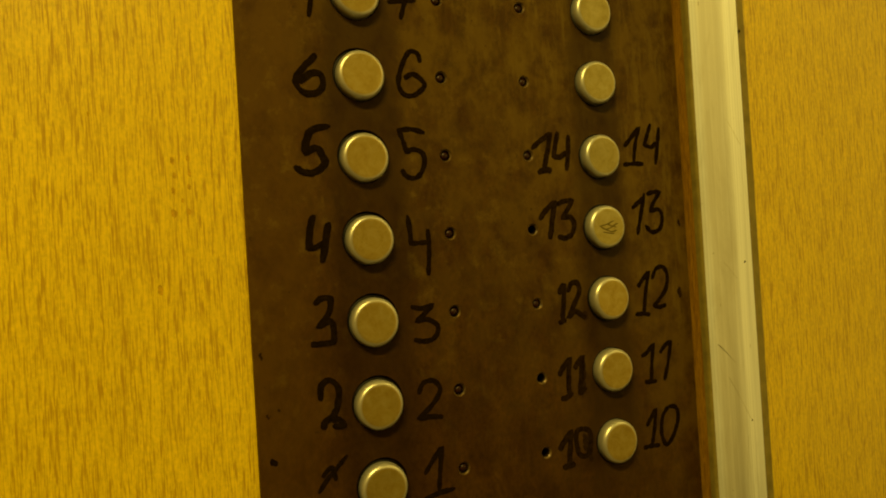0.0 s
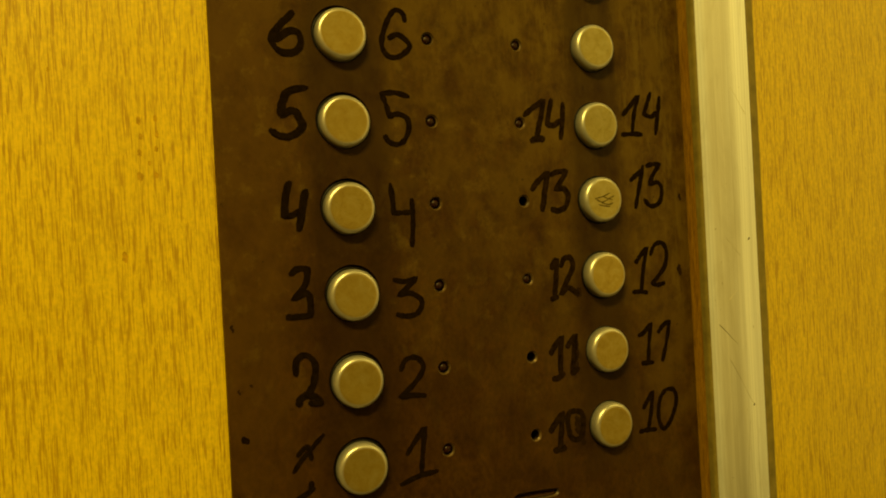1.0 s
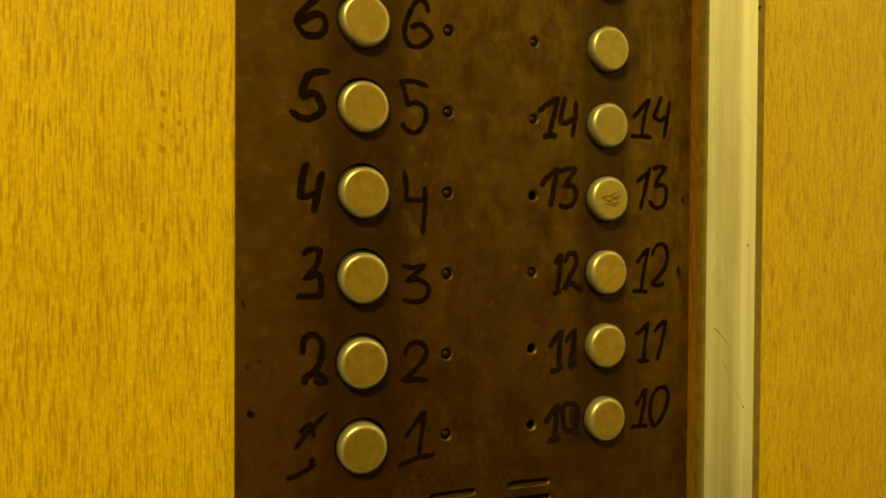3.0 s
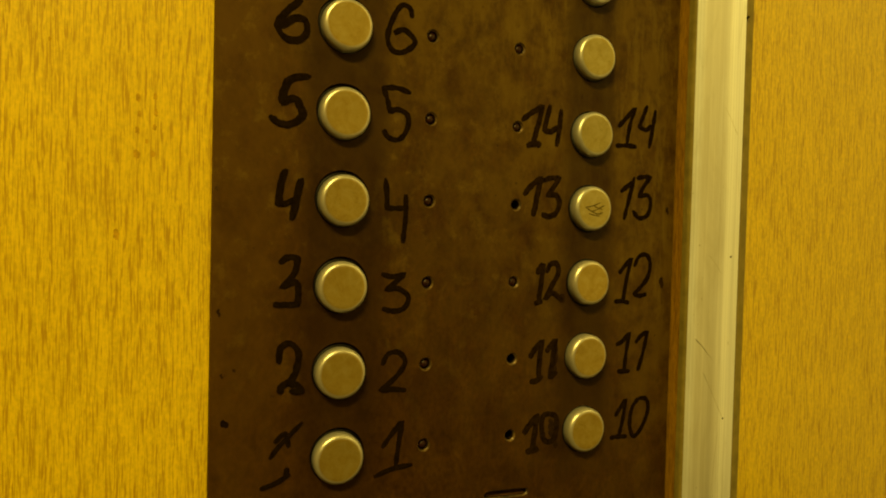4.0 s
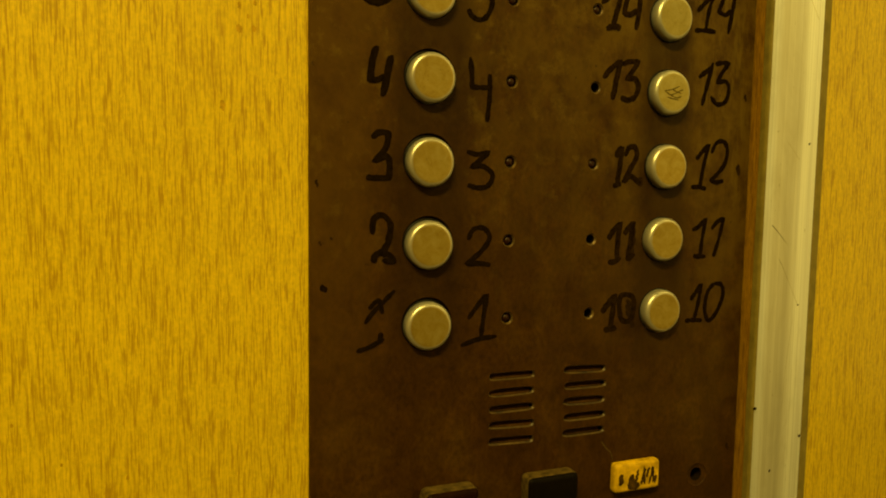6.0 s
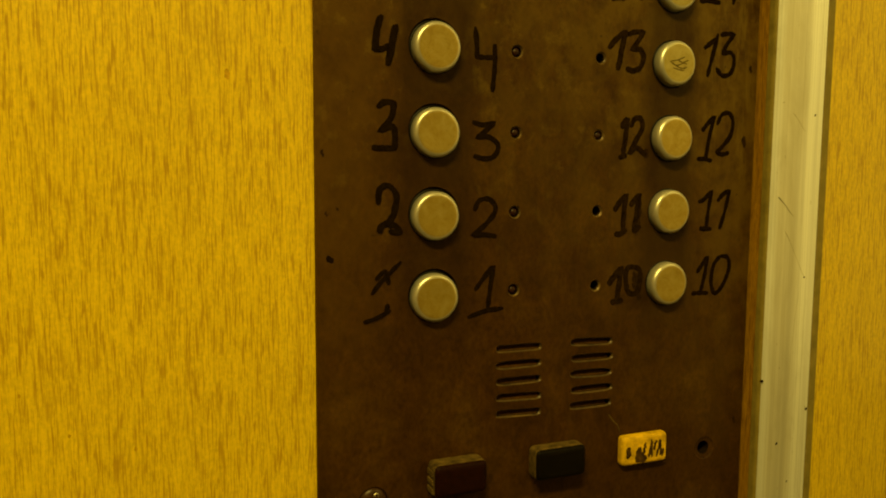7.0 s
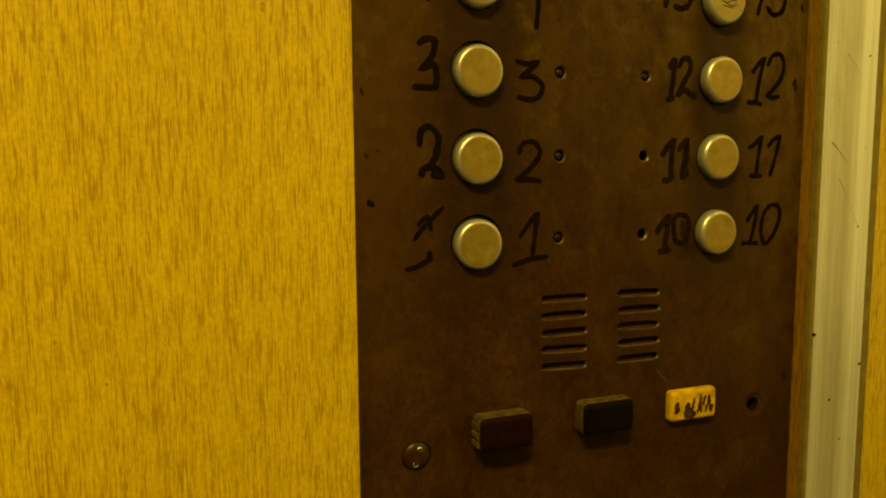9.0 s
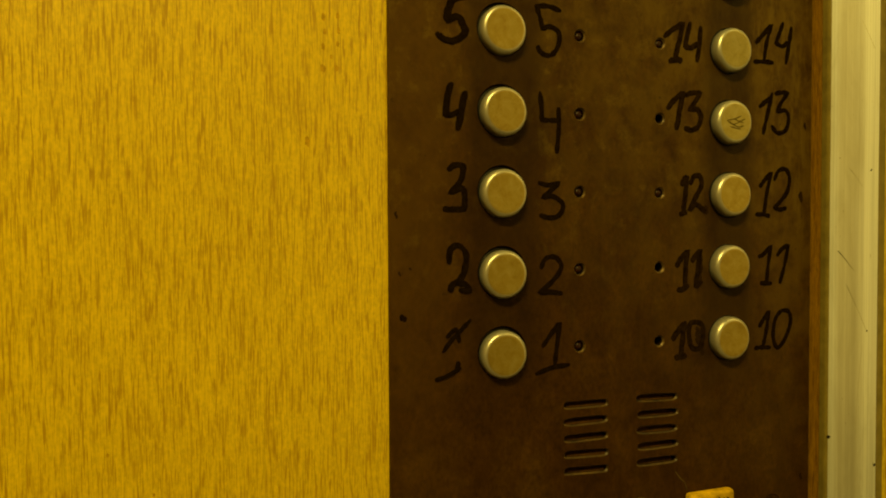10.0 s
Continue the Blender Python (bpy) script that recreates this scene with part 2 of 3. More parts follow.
LENS = plain_material("dark_red_lens", (0.026, 0.0070, 0.002), 0.40, gloss=0.25)
MAROON = plain_material("dark_maroon_plastic", (0.0130, 0.0030, 0.0006), 0.5, gloss=0.06)
DARK_KEY = plain_material("black_key_plastic", (0.0048, 0.0032, 0.0008), 0.5, gloss=0.06)
YELLOW = plain_material("yellow_key_plastic", (0.76, 0.47, 0.006), 0.45, (0.45, 1.1), 170, gloss=0.15)
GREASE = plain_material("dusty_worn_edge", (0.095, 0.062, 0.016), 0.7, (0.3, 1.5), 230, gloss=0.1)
SCORED = plain_material("dirt_in_scratches", (0.10, 0.070, 0.016), 0.6, (0.5, 1.5), 600, gloss=0.1)
BROWN = plain_material("brown_laminate", (0.12, 0.072, 0.020), 0.45, (0.8, 1.1), 40)
DARK_PANEL = plain_material("dark_grey_panel_paint", (0.30, 0.29, 0.22), 0.5, (0.9, 1.05), 30)
SATIN = plain_material("satin_reflector_steel", (0.90, 0.93, 0.98), 0.50, (0.92, 1.05), 30, metal=0.35)
FLOOR = plain_material("grey_lino", (0.09, 0.075, 0.055), 0.5, (0.7, 1.1), 60)
CEIL = plain_material("cream_paint", (0.36, 0.33, 0.25), 0.5, (0.9, 1.05), 20)

# ---- mesh helpers ----


def linked(name, bm, mats, smooth=False):
    me = bpy.data.meshes.new(name)
    bmesh.ops.recalc_face_normals(bm, faces=bm.faces)
    for face in bm.faces:
        face.smooth = smooth
    bm.to_mesh(me)
    bm.free()
    for m in mats if isinstance(mats, (list, tuple)) else [mats]:
        me.materials.append(m)
    return new(name, me)


def part(name, bm, mats, parent, label="", smooth=False, at=None):
    ob = linked(name, bm, mats, smooth)
    ob.parent = parent
    if at is not None:
        ob.matrix_basis = at
    return tagged(ob, label)


def box(bm, x0, x1, y0, y1, z0, z1, bevel=0.0, segments=2):
    made = bmesh.ops.create_cube(bm, size=1.0, matrix=Matrix.Translation(((x0 + x1) / 2, (y0 + y1) / 2, (z0 + z1) / 2)) @ Matrix.Diagonal((x1 - x0, y1 - y0, z1 - z0, 1)))
    if bevel:
        edges = list({e for v in made["verts"] for e in v.link_edges})
        bmesh.ops.bevel(bm, geom=edges, offset=bevel, segments=segments, profile=0.6, affect="EDGES")
    return bm


def boxed(*args, **kw):
    return box(bmesh.new(), *args, **kw)


def lathe(rings, segments=40):
    """A turned form about the y axis from (radius, y) pairs; a zero radius closes it."""
    bm, loops = bmesh.new(), []
    for r, y in rings:
        if r == 0:
            loops.append([bm.verts.new((0, y, 0))])
        else:
            loops.append([bm.verts.new((r * math.cos(2 * math.pi * k / segments), y, r * math.sin(2 * math.pi * k / segments))) for k in range(segments)])
    for a, b in zip(loops, loops[1:]):
        for k in range(segments):
            j = (k + 1) % segments
            if len(a) == 1:
                bm.faces.new((a[0], b[k], b[j]))
            elif len(b) == 1:
                bm.faces.new((a[k], a[j], b[0]))
            else:
                bm.faces.new((a[k], a[j], b[j], b[k]))
    return bm


# ---- the plan, in metres: x along the wall, y into it, z up ----
ROW, PITCH = 1.15, 0.036
PANEL_L, PANEL_R, PANEL_B, PANEL_T = -0.0920, 0.1392, 0.965, 1.435
WALL_Y = 0.0016
BOARD_Y, STRIP_Y = -0.0064, -0.0118
STRIP_R = 0.1800
CAB_L, CAB_R, CAB_NEAR, CAB_H = -1.25, 0.335, -1.70, 2.15

# ---- the cabin shell ----


def shell(name, x0, x1, y0, y1, z0, z1, mat, label, category="wall"):
    return tagged(linked(name, boxed(x0, x1, y0, y1, z0, z1), mat), label, category, kind="structure")


shell("wall_1", CAB_L, -0.0880, WALL_Y, 0.030, 0, CAB_H, WOOD, "yellow wood-grain laminate lift wall beside the panel")
shell("wall_2", -0.0880, PANEL_R, WALL_Y, 0.030, PANEL_T - 0.006, CAB_H, WOOD, "yellow wood-grain laminate wall above the panel")
shell("wall_3", -0.0880, PANEL_R, WALL_Y, 0.030, 0, PANEL_B + 0.006, WOOD, "yellow wood-grain laminate wall below the panel")
shell("wall_4", -0.0880, PANEL_R, 0.026, 0.030, PANEL_B + 0.006, PANEL_T - 0.006, BLACK, "dark back of the panel's recess")
right = linked("wall_5", boxed(PANEL_R + 0.0003, CAB_R, BOARD_Y, 0.030, 0, CAB_H), [WOOD, WOOD_EDGE])
for poly in right.data.polygons:
    if poly.normal.x < -0.9:
        poly.material_index = 1
tagged(right, "yellow wood-grain laminate board with raw orange edge", "wall", kind="structure")
shell("wall_6", CAB_L - 0.03, CAB_L, CAB_NEAR, 0.030, 0, CAB_H, BROWN, "brown laminate side wall of the lift")
# unseen pale surface, added to bounce light onto the strip and the board
shell("unseen_door_1", CAB_R, CAB_R + 0.03, CAB_NEAR, 0.030, 0, CAB_H, SATIN, "unseen satin steel door side, added to bounce light onto strip and board", "door")
# added dark lower half, which dims what the strip reflects low down
part("unseen_dark_panel", boxed(CAB_R - 0.004, CAB_R - 0.0002, CAB_NEAR + 0.02, -0.014, 0.02, 1.06, bevel=0.0015), DARK_PANEL, bpy.data.objects["unseen_door_1"], "unseen dark grey panel, added to dim the strip's lower reflection")
shell("wall_8", CAB_L - 0.03, CAB_R + 0.03, CAB_NEAR - 0.03, CAB_NEAR, 0, CAB_H, BROWN, "brown laminate back wall of the lift")
shell("floor", CAB_L - 0.03, CAB_R + 0.03, CAB_NEAR - 0.03, 0.03, -0.04, 0, FLOOR, "grey worn lift floor", "floor")
shell("ceiling", CAB_L - 0.03, CAB_R + 0.03, CAB_NEAR - 0.03, 0.03, CAB_H, CAB_H + 0.03, CEIL, "cream painted lift ceiling", "ceiling")


def strip():
    """The aluminium cover strip: a shallow extrusion with a rounded nose and a thin lip along its far edge."""
    x0, x1, base, front = PANEL_R - 0.0003, STRIP_R, BOARD_Y, STRIP_Y
    outline = [(x0, base), (x0, front + 0.0024), (x0 + 0.0004, front + 0.0014), (x0 + 0.0012, front + 0.0009), (x0 + 0.0026, front + 0.00075)]
    for k in range(1, 13):
        t = k / 12
        outline.append((x0 + 0.0026 + t * (x1 - 0.0072 - x0 - 0.0026), front + 0.00075 * max(0.0, 1 - 1.7 * t) ** 2 + 0.0003 * max(0.0, t - 0.8) / 0.2))
    outline += [(x1 - 0.0066, front + 0.0012), (x1 - 0.0040, front + 0.0016), (x1 - 0.0006, front + 0.0018), (x1, front + 0.0024), (x1, base)]
    bm = bmesh.new()
    levels = [0.0 + CAB_H * k / 60 for k in range(61)]
    rows = []
    for z in levels:
        wob = 0.00012 * noise.noise((0.3, 0.7, z * 14))
        rows.append([bm.verts.new((x, y + wob if y < base - 0.0005 else y, z)) for x, y in outline])
    for a, b in zip(rows, rows[1:]):
        for k in range(len(outline) - 1):
            face = bm.faces.new((a[k], a[k + 1], b[k + 1], b[k]))
            # side and lip take the darker tone that stands for their shade
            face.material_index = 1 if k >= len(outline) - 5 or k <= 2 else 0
    ob = linked("trim", bm, [ALU, ALU_SHADE])
    return tagged(ob, "scratched brushed aluminium edge strip on the board", "trim", kind="structure")


trim = strip()


def strip_scratches():
    """Thin dark scratches across the strip's face."""
    for x0, z0, x1, z1 in ((0.1511, 1.1749, 0.1653, 1.1504), (0.1525, 1.2356, 0.1610, 1.2268), (0.1620, 1.1426, 0.1594, 1.1198), (0.1594, 1.1198, 0.1578, 1.0933), (0.1578, 1.0933, 0.1598, 1.0405), (0.1454, 1.1927, 0.1562, 1.1826), (0.1524, 1.2046, 0.1588, 1.2098), (0.1600, 1.3120, 0.1690, 1.2990)):
        bm = bmesh.new()
        n = 10
        top, low = [], []
        for k in range(n):
            t = k / (n - 1)
            x, z = x0 + (x1 - x0) * t, z0 + (z1 - z0) * t + 0.0003 * math.sin(5 * t)
            for rows, y in ((top, STRIP_Y - 0.00002), (low, STRIP_Y + 0.0012)):
                rows.append((bm.verts.new((x - 0.00008, y, z)), bm.verts.new((x + 0.00008, y, z + 0.0001))))
        for a, b, c, d in zip(top, top[1:], low, low[1:]):
            bm.faces.new((a[0], b[0], b[1], a[1]))
            bm.faces.new((a[0], b[0], d[0], c[0]))
            bm.faces.new((a[1], b[1], d[1], c[1]))
        part("scratch", bm, GROOVE, trim, "fine dark scratch in the aluminium")


strip_scratches()
for x, z, r in ((0.1519, 1.0615, 0.0010), (0.1672, 1.2351, 0.0008), (0.1401, 1.0965, 0.0009), (0.1717, 1.0784, 0.0010), (0.1603, 1.0395, 0.0007), (0.1653, 1.1504, 0.0007), (0.1738, 1.3600, 0.0011)):
    speck = part("speck", lathe([(0.0, -0.0002), (r, -0.0001), (r, 0.0016)], 9), STAIN, trim, "dark speck of dirt on the aluminium", at=pose(x, STRIP_Y, z, 0, 40, 0))
    speck.scale = (0.5, 1.0, 0.9)

# ---- the control panel ----
panel = tagged(new("lift_control_panel"), "worn brown steel lift panel with round aluminium buttons", "control panel")
panel.location = (0, 0, 0)


def ring_circle(cx, cz, n=36):
    return lambda r: [(cx + r * math.cos(2 * math.pi * k / n), cz + r * math.sin(2 * math.pi * k / n)) for k in range(n)]


def ring_slot(cx, cz, w, h, slope, wob):
    """A pressed slot with rounded ends; wob varies its sides a little."""

    def loop(grow):
        out, hw, hh = [], w / 2 + grow, h / 2 + grow
        for k in range(28):
            a = 2 * math.pi * k / 28
            c, s = math.cos(a), math.sin(a)
            x = hw * math.copysign(abs(c) ** 0.35, c)
            z = hh * math.copysign(abs(s) ** 0.55, s)
            out.append((cx + x, cz + z + slope * x + wob * 0.00025 * math.sin(3 * a + wob * 9)))
        return out

    return loop


LEFT_X, RIGHT_X = -0.0396, 0.0847
LEFT_HOLES, RIGHT_HOLES = 0.0, 0.0440
CAP_R = 0.0111
RISE = (0.0, 0.0, 0.0, 0.0, -0.0002, 0.0009, 0.0009)  # the second column is drilled unevenly
rng = random.Random(7)
openings = []  # each: a loop maker and its (size, depth) steps
for i in range(7):
    z = ROW + PITCH * i - 0.0005
    for x, up, r in ((LEFT_X, 0.0, 0.0120), (RIGHT_X, RISE[i], 0.0115)):
        openings.append((ring_circle(x, z + up), [(r, 0.0), (r - 0.0002, 0.0003), (r - 0.0002, 0.0022)]))
    openings.append((ring_circle(LEFT_HOLES, z + 0.0005, 20), [(0.0031, 0.0), (0.0029, 0.0004), (0.0024, 0.0010), (0.0024, 0.0080)]))
    openings.append((ring_circle(RIGHT_HOLES, z + 0.0005, 20), [(0.0030, 0.0), (0.0027, 0.0004), (0.0022, 0.0009), (0.0022, 0.0080)]))
for x, tilt in ((0.0036, 0.0), (0.0432, 0.0)):
    for k in range(5):
        wob = rng.uniform(-1, 1)
        openings.append((ring_slot(x + rng.uniform(-0.0004, 0.0004), ROW - 0.0274 - 0.0078 * k, 0.0225, 0.0027, 0.02 * wob, wob), [(0.0007, 0.0), (0.0004, 0.0003), (0.0000, 0.0008), (0.0000, 0.0080)]))
openings.append((ring_circle(0.1140, ROW - 0.0900, 30), [(0.0062, 0.0), (0.0056, 0.0005), (0.0036, 0.0010), (0.0034, 0.0100)]))
openings.append((ring_circle(-0.0675, ROW - 0.0910, 32), [(0.0068, 0.0), (0.0066, 0.0006), (0.0066, 0.0020)]))


def plate():
    bm = bmesh.new()
    edges, walls = [], []
    x0, x1, z0, z1 = PANEL_L, PANEL_R - 0.0004, PANEL_B, PANEL_T
    outer = []
    for fx, fz, ex, ez in ((x0, z0, 1, 0), (x1, z0, 0, 1), (x1, z1, -1, 0), (x0, z1, 0, -1)):
        length = (x1 - x0) if ex else (z1 - z0)
        count = 12 if ex else 24
        outer += [(fx + ex * length * k / count, fz + ez * length * k / count) for k in range(count)]
    for loop, steps in [(None, [(0.0, 0.0), (0.0, 0.0016)])] + openings:
        rings = []
        for size, depth in steps:
            pts = outer if loop is None else loop(size)
            shrink = 0.0003 if loop is None and depth == 0 else 0.0
            rings.append([bm.verts.new((x + shrink * (1 if x < 0 else -1) * (abs(x - x0) < 1e-6 or abs(x - x1) < 1e-6), depth, z)) for x, z in pts])
        top = rings[0]
        edges += [bm.edges.new((a, b)) for a, b in zip(top, top[1:] + top[:1])]
        for a, b in zip(rings, rings[1:]):
            walls.append((a, b))
    bmesh.ops.triangle_fill(bm, use_beauty=True, use_dissolve=False, edges=edges, normal=(0, -1, 0))
    for a, b in walls:
        for k in range(len(a)):
            j = (k + 1) % len(a)
            face = bm.faces.new((a[k], a[j], b[j], b[k]))
            # hole walls below the rim are blackened in place of their shade
            if b[0].co.y > 0.0015 and len(a) < 60:
                face.material_index = 1
            elif len(a) == 20:
                face.material_index = 2
            elif len(a) == 28:
                face.material_index = 3
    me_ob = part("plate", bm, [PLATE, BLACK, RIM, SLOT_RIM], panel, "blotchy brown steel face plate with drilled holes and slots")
    return me_ob


plate()
for x in (0.0036, 0.0432):
    for k in range(5):
        bm = bmesh.new()
        box(bm, -0.0112, 0.0112, -0.00025, 0.00025, -0.0022, 0.0022)
        part("louvre", bm, PLATE, panel, "bent louvre blade inside the slot", at=pose(x + rng.uniform(-0.0012, 0.0012), rng.uniform(0.0026, 0.0036), ROW - 0.0278 - 0.0078 * k, -46 + rng.uniform(-5, 5), rng.uniform(-1, 1), 0))

# Round buttons: a bowed cap with a rolled rim, each sitting a little differently in its collar.
cap_rings = [(0.0, -0.00420), (0.0050, -0.00425), (0.0080, -0.00431), (0.0091, -0.00430), (0.0096, -0.00420), (0.0101, -0.00395), (0.0105, -0.00355), (0.01085, -0.00300), (0.01105, -0.00240), (CAP_R, -0.00170), (CAP_R, 0.0060), (0.0, 0.0060)]
cap_bm = lathe([(0.97 * r, y) for r, y in cap_rings], 48)
cap_me = bpy.data.meshes.new("call_button")
bmesh.ops.recalc_face_normals(cap_bm, faces=cap_bm.faces)
for face in cap_bm.faces:
    face.smooth = True
cap_bm.to_mesh(cap_me)
cap_bm.free()
cap_me.materials.append(CAP)
dull_me = cap_me.copy()
dull_me.materials[0] = CAP_DULL
collar_bm = lathe([(0.0109, 0.0008), (0.0112, 0.0006), (0.0117, 0.0009), (0.0117, 0.0100), (0.0109, 0.0100), (0.0109, 0.0008)], 40)
collar_me = bpy.data.meshes.new("collar")
bmesh.ops.recalc_face_normals(collar_bm, faces=collar_bm.faces)
collar_bm.to_mesh(collar_me)
collar_bm.free()
collar_me.materials.append(COLLAR)
buttons = {}
for i in range(7):
    for side, x in (("left", LEFT_X), ("right", RIGHT_X)):
        dulled = side == "right" and i > 2
        button = new("call_button", dull_me if dulled else cap_me)
        button.parent = panel
        at = Vector((x, rng.uniform(-0.0003, 0.0006) - (0.0004 if side == "left" else 0.0009), ROW + PITCH * i - (0.0012 if side == "left" else 0.0004 - RISE[i])))
        button.matrix_basis = pose(*at, rng.uniform(-1.2, 1.2), 0 if (side, i) == ("right", 3) else rng.uniform(0, 360), rng.uniform(-1.2, 1.2))
        tagged(button, "round greyed aluminium push button" if dulled else "round aluminium push button with golden patina")
        collar = new("collar", collar_me)
        collar.parent = button
        buttons[side, i + 1] = button

# Small lamps sunk in the indicator holes; some of the right-hand ones are gone.
lens_me = bpy.data.meshes.new("indicator_lamp")
lens_bm = lathe([(0.0, 0.0006), (0.0009, 0.0008), (0.0017, 0.0013), (0.0021, 0.0022), (0.0021, 0.0066), (0.0, 0.0066)], 16)
bmesh.ops.recalc_face_normals(lens_bm, faces=lens_bm.faces)
for face in lens_bm.faces:
    face.smooth = True
lens_bm.to_mesh(lens_me)
lens_bm.free()
lens_me.materials.append(LENS)
for x, rows in ((LEFT_HOLES, range(7)), (RIGHT_HOLES, (2, 4, 5, 6))):
    for i in rows:
        bulb = new("indicator_lamp", lens_me)
        bulb.parent = panel
        bulb.location = (x, 0, ROW + PITCH * i)
        tagged(bulb, "tiny unlit dark red indicator lamp")

# ---- numerals written by hand with a marker ----
def curve(points, steps=7):
    """A smooth line through the points of a stroke."""
    p = [Vector(points[0]) * 2 - Vector(points[1])] + [Vector(q) for q in points] + [Vector(points[-1]) * 2 - Vector(points[-2])]
    out = []
    for a, b, c, d in zip(p, p[1:], p[2:], p[3:]):
        for k in range(steps):
            t = k / steps
            out.append(0.5 * (2 * b + (c - a) * t + (2 * a - 5 * b + 4 * c - d) * t * t + (3 * b - a - 3 * c + d) * t ** 3))
    return out + [p[-2]]


def stroke(bm, pts, width, pick, level):
    """A marker stroke: a ribbon of ink with uneven sides and rounded ends, a hair above the steel."""
    n, seed = len(pts), pick.uniform(0, 50)
    sides = []
    for k, q in enumerate(pts):
        d = (pts[min(k + 1, n - 1)] - pts[max(k - 1, 0)])
        d = d.normalized() if d.length > 1e-9 else Vector((1, 0))
        w = width * (0.5 + 0.15 * noise.noise((seed, k * 0.35, 0)) + 0.09 * noise.noise((seed, 7.0, k * 1.1)))
        ends = min(k, n - 1 - k)
        w *= (0.55, 0.85, 1.0)[min(ends, 2)]
        s = Vector((-d.y, d.x))
        sides.append((q + s * w, q - s * w))
    top = [[bm.verts.new((v.x, level - 2.5e-6 * k, v.y)) for v in pair] for k, pair in enumerate(sides)]
    low = [[bm.verts.new((v.x, 0.0004, v.y)) for v in pair] for pair in sides]
    for k in range(n - 1):
        bm.faces.new((top[k][0], top[k + 1][0], top[k + 1][1], top[k][1]))
        for s in (0, 1):
            bm.faces.new((top[k][s], top[k + 1][s], low[k + 1][s], low[k][s]))
    for k in (0, n - 1):
        bm.faces.new((top[k][0], top[k][1], low[k][1], low[k][0]))


def strokes_of(shape, pick):
    """The strokes of a digit, on a grid of 30: points as xxyy, strokes parted by a slash; strokes that meet are one line."""
    lines = []
    for text in shape.split("/"):
        line = [(int(q[:2]) / 30, int(q[2:]) / 30) for q in text.split()]
        if lines and line[0] == lines[-1][1]:
            lines[-1] = (lines[-1][0] + curve(line)[1:], line[-1])
        else:
            lines.append((curve(line), line[-1]))
    return [pts for pts, end in lines]


def write(digit, cx, cz, w, h, slope, lean, shape, width=2.2, passes=1, spread=0.0, mat=INK, label="black marker digit written on the steel"):
    """One handwritten digit about (cx, cz), in millimetres from the lowest row's first lamp."""
    pick = random.Random(digit + str(cx) + str(cz))
    bm, level = bmesh.new(), -0.00008
    w, h = w - 0.6 * width, h - 0.6 * width
    for again in range(passes):
        dx, dz = (pick.uniform(-spread, spread), pick.uniform(-spread, spread)) if again else (0, 0)
        for line in strokes_of(shape, pick):
            pts = [Vector((cx + dx + w * (q.x - 0.5) + lean * h * (q.y - 0.5), cz + dz + h * (q.y - 0.5) + slope * w * (q.x - 0.5))) / 1000 for q in line]
            stroke(bm, [p + Vector((0, ROW)) for p in pts], width / 1000, pick, level)
            level -= 0.00005
    part("handwritten_digit", bm, mat, panel, label)


SMUDGED = dict(width=2.1, passes=3, spread=0.75, mat=INK, label="smudged black marker digit gone over twice")
FADED = dict(width=2.5, passes=2, spread=0.5, mat=INK_OLD, label="faded black marker digit beside its button")
write("5", -16.2, 145.2, 15.5, 24.3, 0.10, -0.02, "0029 1529 2926/0229 0622 0816/0816 1617 2514 2608 2102 1400 0602 0206", width=2.35)
write("4", -15.5, 103.4, 13.2, 31.5, 0.03, -0.01, "0229 0421 0416/0416 1516 2416/2622 2612 2301", width=2.35)
write("3", -15.3, 68.6, 14.9, 18.5, -0.01, -0.02, "0128 1226 2528/2528 1622 0616/0616 1817 2812 2806 2201 1200 0202", width=2.35)
write("2", -15.3, 33.3, 15.3, 19.8, -0.05, -0.02, "0420 1028 2129 2722 1812 0202/0202 1503 2802", width=2.35)
write("1", -14.1, -0.7, 20.1, 26.4, -0.09, -0.02, "0616 1424 2130/2130 1816 1605/0001 1405 2907", width=2.35)
write("6", -15.2, 181.5, 15.5, 22.1, 0.14, -0.02, "2621 2427 1629 0822 0210 0602 1600 2704 2808 1814 0812", width=2.35)
write("7", -17.3, 214.9, 15.1, 21.2, 0.09, 0.07, "0028 1529 2730/2730 1915 1401/0013 1514 3014", width=2.35)
write("5", -61.8, 146.6, 17.1, 22.1, 0.10, -0.00, "2928 1827 1225/1225 0918 0813/0813 1815 2210 2406 2002 1200 0402 0005", **SMUDGED)
write("4", -61.8, 108.1, 11.5, 23.1, 0.05, -0.00, "0929 0420 0210/0210 1010 2113/2824 2414 1801", **SMUDGED)
write("3", -61.6, 72.7, 12.4, 22.4, 0.00, -0.00, "0626 1429 2629/2629 2220 0912/0912 2415 2709 2602/2602 1202 0002", **SMUDGED)
write("2", -60.6, 37.5, 12.3, 24.1, -0.05, -0.01, "0218 0426 1429 2424 2215 1609 0606 0302/1406 2107 2803 1503", **SMUDGED)
write("1", -63.0, 1.8, 19.0, 29.1, -0.09, -0.00, "0714 1420 2930/1021 1725 2019/0101 1003 2107/1806 1910", width=1.8, passes=2, spread=0.4, mat=INK, label="smudged black marker digit gone over twice")
write("6", -62.0, 179.0, 14.6, 19.1, 0.07, 0.05, "2229 1222 0314 0209 0902 2101 2806 2714 1816 0912 0410", **SMUDGED)
write("7", -60.1, 212.1, 7.9, 18.1, 0.09, 0.06, "0020 1225 2230/2230 2015 1600", **SMUDGED)
write("1", 112.7, 149.6, 27.5, 24.6, 0.08, -0.04, "0215 0821 1427/1427 1015 0804/0003 0803 1502", width=2.35)
